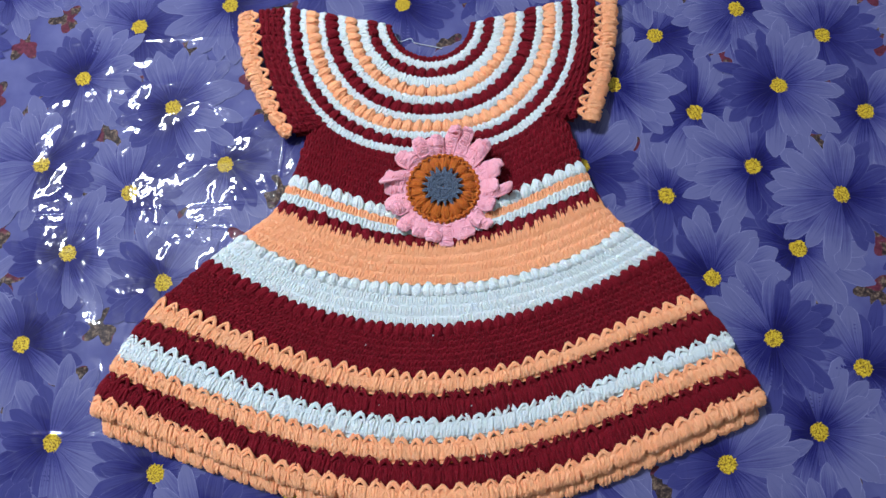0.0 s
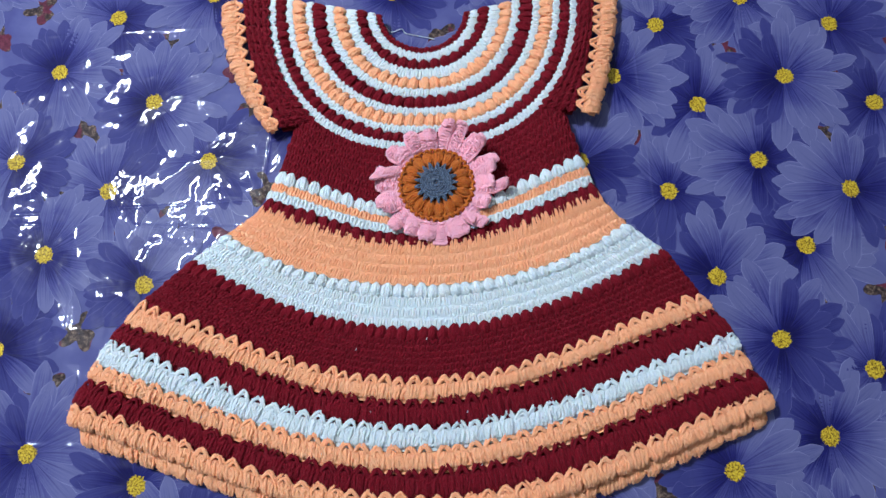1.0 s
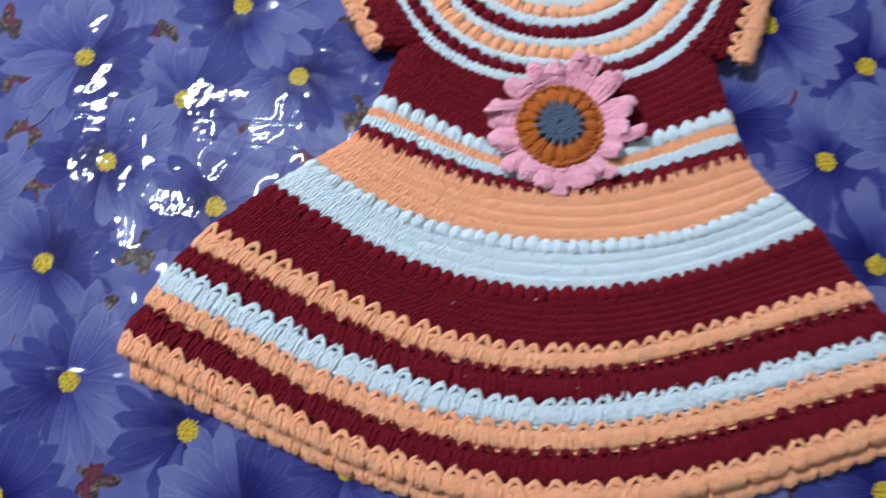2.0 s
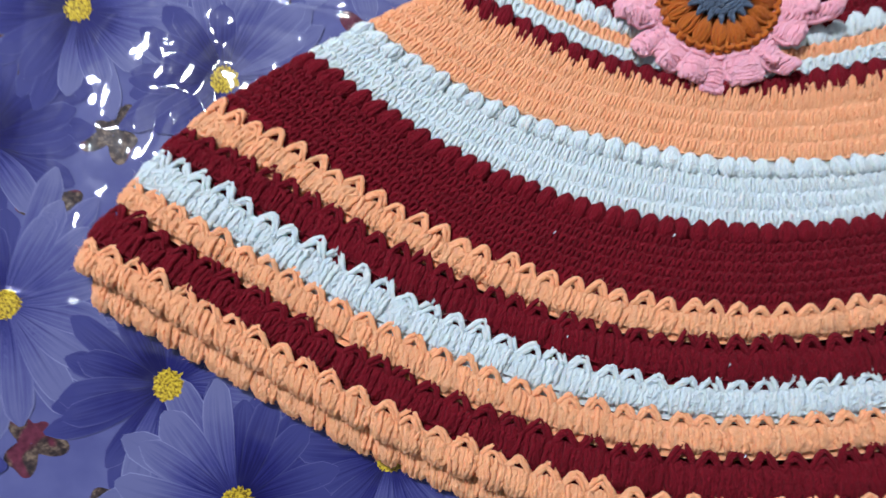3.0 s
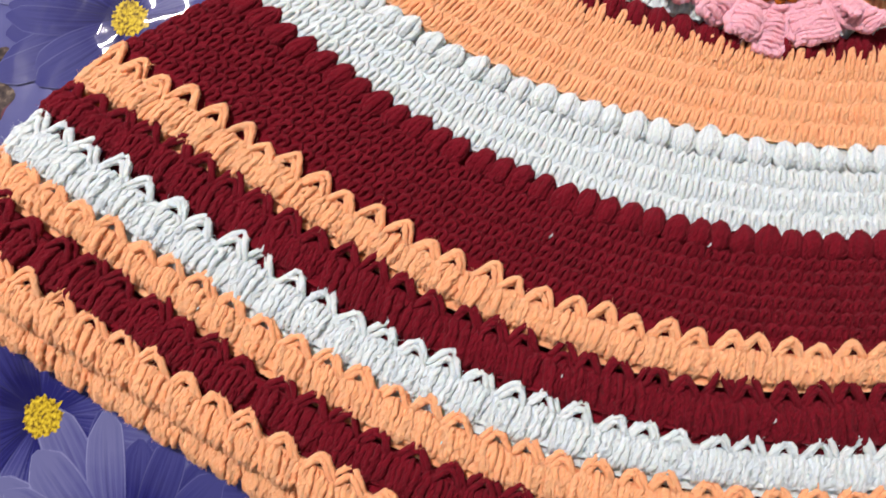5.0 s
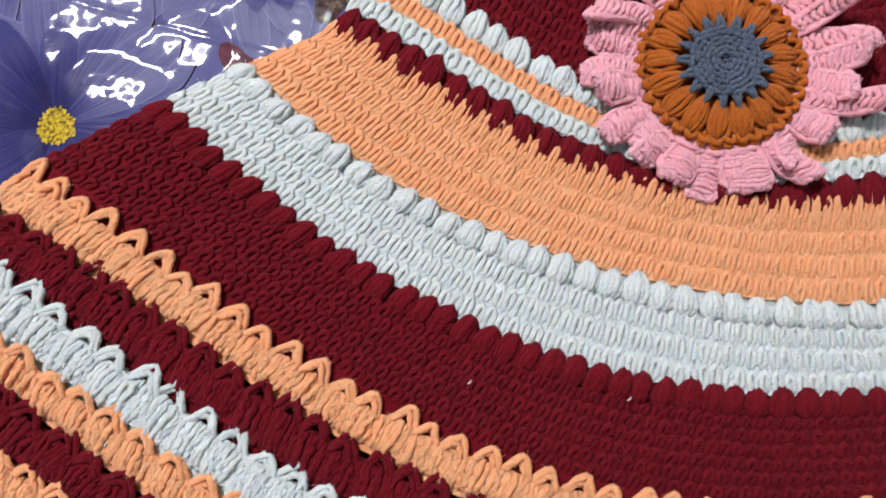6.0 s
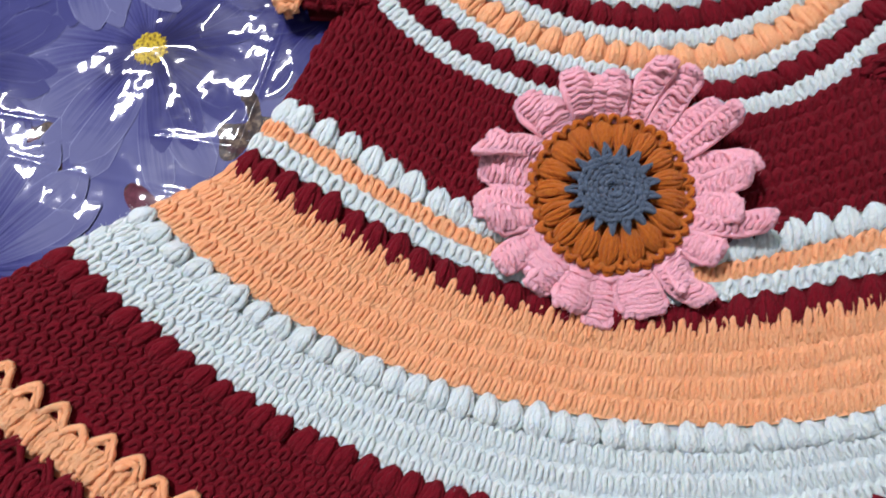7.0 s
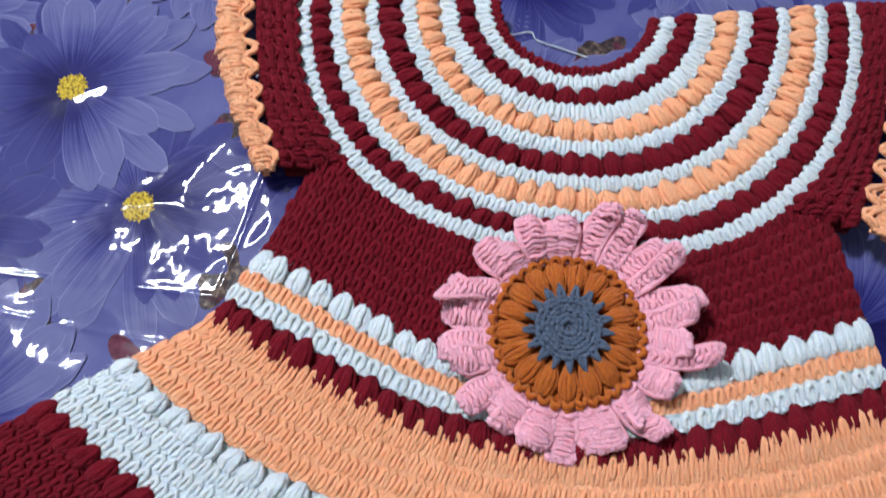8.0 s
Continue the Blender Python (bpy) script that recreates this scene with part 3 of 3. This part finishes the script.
def even_round(r):
    """The u values that space stitches evenly along a round."""
    u = np.linspace(0, 1, 400)
    x, y = yoke_point(u, r)
    run = np.concatenate([[0], np.hypot(np.diff(x), np.diff(y)).cumsum()])
    return u, run / run[-1], run[-1]


def yoke_ring(r0, r1):
    """The surface between two rounds; v runs from the outer round inwards."""
    table, run, _ = even_round(0.5 * (r0 + r1))

    def surface(u, v, n):
        x, y = yoke_point(np.interp(u, run, table), r1 + (r0 - r1) * v)
        edge = np.minimum(np.minimum(u, 1 - u) * 0.4, 0.02 + 0 * u) + 0.004
        return np.stack([x, y, lift(x, y, edge) + n], -1)
    return surface


ROUNDS = (0, 0.05, 0.127, 0.212, 0.312, 0.412, 0.49, 0.6, 0.666, 0.775, 0.84, 0.925, 1.0)
WORKED = (("neck_trim", MAROON, "loop", "maroon"), ("yoke_round", WHITE, "loop", "white"), ("yoke_round", MAROON, "puff", "maroon"), ("yoke_round", WHITE, "loop", "white"),
          ("yoke_round", PEACH, "puff", "peach"), ("yoke_round", WHITE, "loop", "white"), ("yoke_round", MAROON, "puff", "maroon"), ("yoke_round", WHITE, "loop", "white"),
          ("yoke_round", PEACH, "puff", "peach"), ("yoke_round", WHITE, "loop", "white"), ("yoke_round", MAROON, "puff", "maroon"), ("yoke_round", WHITE, "loop", "white"))
for (name, mat, kind, word), r0, r1 in zip(WORKED, ROUNDS[:-1], ROUNDS[1:]):
    length = even_round(0.5 * (r0 + r1))[2]
    surface = yoke_ring(r0, r1)
    if kind == "puff":
        puff_band(name, mat, surface, round(length / 0.0098), word + " puff stitch round")
    else:
        loop_band(name, mat, surface, 1, round(length / 0.0052), word + " loop stitch round", 0.0015)


def between(top, low, edge_of):
    """A surface between two curves given as functions of u; v runs from low to top."""
    def surface(u, v, n):
        a, b = top(u), low(u)
        place = b + (a - b) * v[..., None]
        x, y = place[..., 0], place[..., 1]
        return np.stack([x, y, lift(x, y, edge_of(u, v)) + n], -1)
    return surface


def chest_top(u):
    x = -0.126 + 0.241 * u
    table = np.linspace(0, 1, 600)
    xs, ys = yoke_point(table, 1.0)
    y = np.interp(x, xs, ys)
    return np.stack([x, y], -1)


def chest_low(u):
    e = EDGES[0]
    return np.stack([e[0] + (e[2] - e[0]) * u, edge_y(e, u) - 0.0035], -1)


loop_band("bodice", MAROON, between(chest_top, chest_low, lambda u, v: np.minimum(u, 1 - u) * 0.25), 8, 50, "maroon bodice", 0.00135)


part("back_bodice", sheet(low_layer(between(chest_top, chest_low, lambda u, v: np.minimum(u, 1 - u) * 0.25), 0.0085), 40, 10, 0.0), MAROON, dress, "maroon back of the bodice")


def curve(points):
    """A quadratic curve through three points, by u."""
    a, b, c = (np.array(p, float) for p in points)

    def at(u):
        u = np.asarray(u)[..., None]
        return a * (1 - u) * (1 - 2 * u) + 4 * b * u * (1 - u) + c * u * (2 * u - 1)
    return at


def sleeve(inner, seam, outer, flip):
    """A short sleeve with its shell edging; the curves run from the shoulder down."""
    order = (lambda f: (lambda u: f(1 - u))) if flip else (lambda f: f)
    body = between(order(inner), order(curve(seam)), lambda u, v: np.minimum(np.minimum(u, 1 - u) * 0.13 + 0.002, 0.004 + 0.03 * v))
    pieces = []
    for r in range(4):
        pieces.append(stitch_row(body, 15, SHELL, 0.0009, (r / 4, (r + 1) / 4), points=8, sizes=SHELL_SIZES))
    pieces.append(sheet(body, 24, 10, -0.0006))
    tagged(part("sleeve", joined(pieces), MAROON, dress, "maroon short sleeve with peach edging"), kind="stuff")
    rim = between(order(curve(seam)), order(curve(outer)), lambda u, v: 0.003 + 0.004 * v)
    shell_band("edging", PEACH, rim, 11, "peach shell edging of a sleeve", below=-0.02, foot=0.10)


sleeve(lambda u: np.stack(yoke_point(0.285 * u, 0.985), -1), ((-0.184, 0.203), (-0.171, 0.130), (-0.143, 0.064)), ((-0.203, 0.200), (-0.190, 0.128), (-0.153, 0.061)), False)
sleeve(lambda u: np.stack(yoke_point(1 - 0.285 * u, 0.985), -1), ((0.158, 0.207), (0.150, 0.140), (0.128, 0.068)), ((0.178, 0.206), (0.170, 0.140), (0.148, 0.065)), True)

# ---- sewn-on flower ----
bloom = new("flower_applique")
bloom.parent = dress
bloom["label"] = "pink crochet flower with brown and grey centre"
HIGH = 0.0195


def radial(strands, count, radius, turn=0.0, points=8, wobble=0.03):
    """Strands in (angle in steps, radius in metres, height), repeated round the centre."""
    pieces = []
    step = 2 * np.pi / count
    for strand in strands:
        line = smooth_line(strand, points)
        a = turn + step * (np.arange(count)[:, None] + line[None, :, 0] + rng.normal(0, wobble, (count, 1)))
        r = line[None, :, 1] * (1 + rng.normal(0, 0.4 * wobble, (count, 1)))
        pieces.append(tubes(np.stack([r * np.cos(a), r * np.sin(a), HIGH + line[None, :, 2] + 0 * a], -1), radius))
    return joined(pieces)


def disc(radius, z, rise, rings=10, sides=64):
    r = np.linspace(0.0005, radius, rings)
    a = np.linspace(0, 2 * np.pi, sides, endpoint=False)
    top = np.stack([r[:, None] * np.cos(a), r[:, None] * np.sin(a), z + rise * (1 - (r[:, None] / radius) ** 2) + 0 * a], -1).reshape(-1, 3)
    skirt = top[-sides:] - (0, 0, 0.006)
    verts = np.concatenate([top, skirt])
    ids = np.arange(len(verts)).reshape(rings + 1, sides)
    n = np.roll(ids, -1, 1)
    faces = np.stack([ids[:-1], ids[1:], n[1:], n[:-1]], -1).reshape(-1, 4)
    return verts, faces, verts[:, :2]


wedge = [[(0.03 * k, 0.0140, 0.002), (0.24 * k, 0.0185, 0.0042 - 0.0012 * k * k), (0.40 * k, 0.0240, 0.0048 - 0.0018 * k * k), (0.30 * k, 0.0285, 0.0026 - 0.001 * k * k), (0.1 * k, 0.0303, 0.001)] for k in (-1, -0.5, 0, 0.5, 1)]
rim_loop = [[(-0.5, 0.0298, 0.001), (-0.2, 0.0325, 0.0026), (0.25, 0.0325, 0.0026), (0.5, 0.0298, 0.001)], [(-0.4, 0.0318, 0.0), (0.0, 0.0340, 0.0012), (0.4, 0.0318, 0.0)]]
part("brown_disc", joined([radial(wedge, 17, 0.0013), radial(rim_loop, 38, 0.0013), disc(0.0325, HIGH, 0.001)]), BROWN, bloom, "rust-brown ring of puff stitches")
star = [[(0.0, 0.0195, 0.0048), (-0.10, 0.0165, 0.0058), (-0.22, 0.0135, 0.0052), (-0.1, 0.0105, 0.0048)], [(0.0, 0.0195, 0.0048), (0.10, 0.0165, 0.0058), (0.22, 0.0135, 0.0052), (0.1, 0.0105, 0.0048)]]
rounds = [radial([[(-0.6, r - 0.0006, 0.0046), (-0.25, r + 0.0007, 0.0060), (0.25, r + 0.0007, 0.0060), (0.6, r - 0.0006, 0.0046)]], n, 0.00115, wobble=0.06) for r, n in ((0.0126, 34), (0.0106, 28), (0.0086, 22), (0.0066, 16), (0.0046, 11), (0.0026, 7))]
part("grey_centre", joined([radial(star, 17, 0.0011), *rounds, disc(0.0135, HIGH + 0.0040, 0.0006)]), GREY, bloom, "slate-grey star-shaped centre")


def petal(angle, long, wide, rise, curl, arch=0.0016, twist=0.0):
    """A crocheted tongue: ladder of strands, thick rim, tip curling upwards."""
    count = 24
    s = np.linspace(0, 1, count)
    lean = rise + curl * np.clip((s - 0.35) / 0.65, 0, 1) ** 1.4
    step = long / (count - 1)
    out = np.concatenate([[0], np.cumsum(np.cos(lean[1:]) * step)])
    up = np.concatenate([[0], np.cumsum(np.sin(lean[1:]) * step)])

    def place(f, side, lift_by=0.0):
        o = np.interp(f, s, out) - lift_by * np.sin(np.interp(f, s, lean))
        h = np.interp(f, s, up) + lift_by * np.cos(np.interp(f, s, lean))
        half = 0.5 * wide * (0.72 + 0.40 * np.sin(np.pi * np.clip(f, 0, 1) * 0.62))
        across = side * half + twist * o * f
        h = h - arch * side**2 * (0.3 + 0.7 * f) + twist * side * f * 0.01
        r = 0.0315 + o
        c, n = np.cos(angle), np.sin(angle)
        return np.stack([r * c - across * n, r * n + across * c, np.maximum(0.0180 + h, 0.0160)], -1)

    pieces = []
    for at in np.linspace(0.04, 0.95, 12):
        side = np.linspace(-0.85, 0.85, 8)
        pieces.append(tubes(place(at + 0.02 * np.sin(5 * side + 9 * at + angle), side, 0.0009 + 0.0005 * rng.normal() + 0.0006 * at - 0.0006 * side**2)[None], 0.00125, taper=0.85, rough=0.16))
    turn = np.linspace(0, 1, 34)
    edge_f = np.clip(1.02 - np.abs(2 * turn - 1) ** 5.5, 0, 1)
    edge_s = np.clip((2 * turn - 1) * 1.35, -1, 1) * (1 + 0.06 * np.sin(40 * turn + angle))
    pieces.append(tubes(place(edge_f, edge_s, 0.0006 + 0.0005 * np.sin(55 * turn))[None], 0.0017, taper=0.85, rough=0.2))
    side, f2 = np.meshgrid(np.linspace(-0.85, 0.85, 5), np.linspace(0, 0.97, 10))
    grid = place(f2, side, -0.0006).reshape(-1, 3)
    ids = np.arange(50).reshape(10, 5)
    quads = np.stack([ids[:-1, :-1], ids[:-1, 1:], ids[1:, 1:], ids[1:, :-1]], -1).reshape(-1, 4)
    pieces.append((grid, quads, grid[:, :2]))
    return part("petal", fuzzy(joined(pieces), 420), PINK, bloom)


# Angle, length, width, rise, curl and arch of the petals.
PETALS = [(-11, 0.038, 0.009, 0.30, 0.3, 2), (5, 0.026, 0.013, 0.30, 0.4, 1), (22, 0.028, 0.013, 0.35, 0.5, 1), (40, 0.034, 0.010, 0.45, 0.6, 2), (57, 0.031, 0.011, 0.35, 0.5, 1),
          (73, 0.034, 0.011, 0.40, 0.5, 2), (92, 0.025, 0.014, 0.75, -1.2, 4), (112, 0.025, 0.015, 0.85, -1.6, 5), (131, 0.023, 0.014, 0.80, -1.5, 5), (150, 0.030, 0.012, 0.60, -1.0, 5),
          (169, 0.028, 0.013, 0.55, -0.9, 4), (187, 0.030, 0.012, 0.45, -0.8, 4), (204, 0.027, 0.014, 0.30, -0.5, 3), (222, 0.031, 0.013, 0.15, -0.2, 3), (240, 0.022, 0.014, 0.2, -0.3, 2),
          (257, 0.025, 0.015, 0.25, -0.5, 3), (273, 0.027, 0.015, 0.2, -0.4, 3), (291, 0.026, 0.015, 0.25, -0.5, 3), (309, 0.030, 0.012, 0.2, 0.3, 3), (330, 0.024, 0.013, 0.2, 0.5, 2)]
part("petal_ring", joined([disc(0.0385, 0.0172, 0.0012), radial([[(-0.5, 0.0345, -0.0016), (-0.2, 0.0362, 0.0), (0.2, 0.0362, 0.0), (0.5, 0.0345, -0.0016)]], 30, 0.0015)]), PINK, bloom)
ways = np.array([p[0] for p in PETALS], float)
for k in range(28):
    way = -11 + 360 * k / 28
    long, wide, rise, curl, arch = PETALS[int(np.argmin(np.abs((ways - way + 180) % 360 - 180)))][1:]
    if 120 < way < 200:
        long, wide = 0.84 * long, 1.12 * wide
    if 200 < way:
        long, rise = 0.84 * long, rise - 0.06
    petal(radians(way + rng.normal(0, 1.8)), min(long, 0.034) * rng.uniform(0.82, 1.04), wide * rng.uniform(0.64, 0.82), rise + rng.normal(0, 0.10), curl * rng.uniform(0.8, 1.25), 0.0008 * arch, rng.normal(0, 0.20))

# ---- small things ----


def strand_on_cloth(name, mat, points, radius, label, category):
    line = smooth_line([(x, y, 0) for x, y in points], 12 * len(points))
    line[:, 2] = cloth_height(line[:, 0], line[:, 1]) + 0.0018 + radius
    return tagged(part(name, tubes(line[None], radius, 6, 0.9), mat), label, category)


strand_on_cloth("loose_thread", WHITE, ((-0.046, 0.176), (-0.041, 0.168), (-0.030, 0.171), (-0.026, 0.166), (-0.012, 0.162), (0.002, 0.158)), 0.00036, "white loose yarn end lying on the tablecloth", "thread")


# Bits of pale lint caught on the maroon wool.
for lx, ly in ((-0.072, -0.144), (-0.012, -0.137), (-0.125, -0.195), (-0.06, -0.196), (0.02, -0.198), (0.10, -0.190), (-0.20, -0.196), (-0.10, -0.228), (0.03, -0.240), (-0.165, 0.110)):
    top = lift(np.array(lx), np.array(ly), 0.05) + 0.0052
    line = smooth_line([(lx - 0.0006, ly - 0.0008, top), (lx + 0.0002, ly, top + 0.0006), (lx + 0.0005, ly + 0.0009, top)], 5)
    tagged(part("lint_speck", tubes(line[None], 0.00035, 5), WHITE), "tiny pale lint speck on the maroon wool", "lint", "lint on the dress")
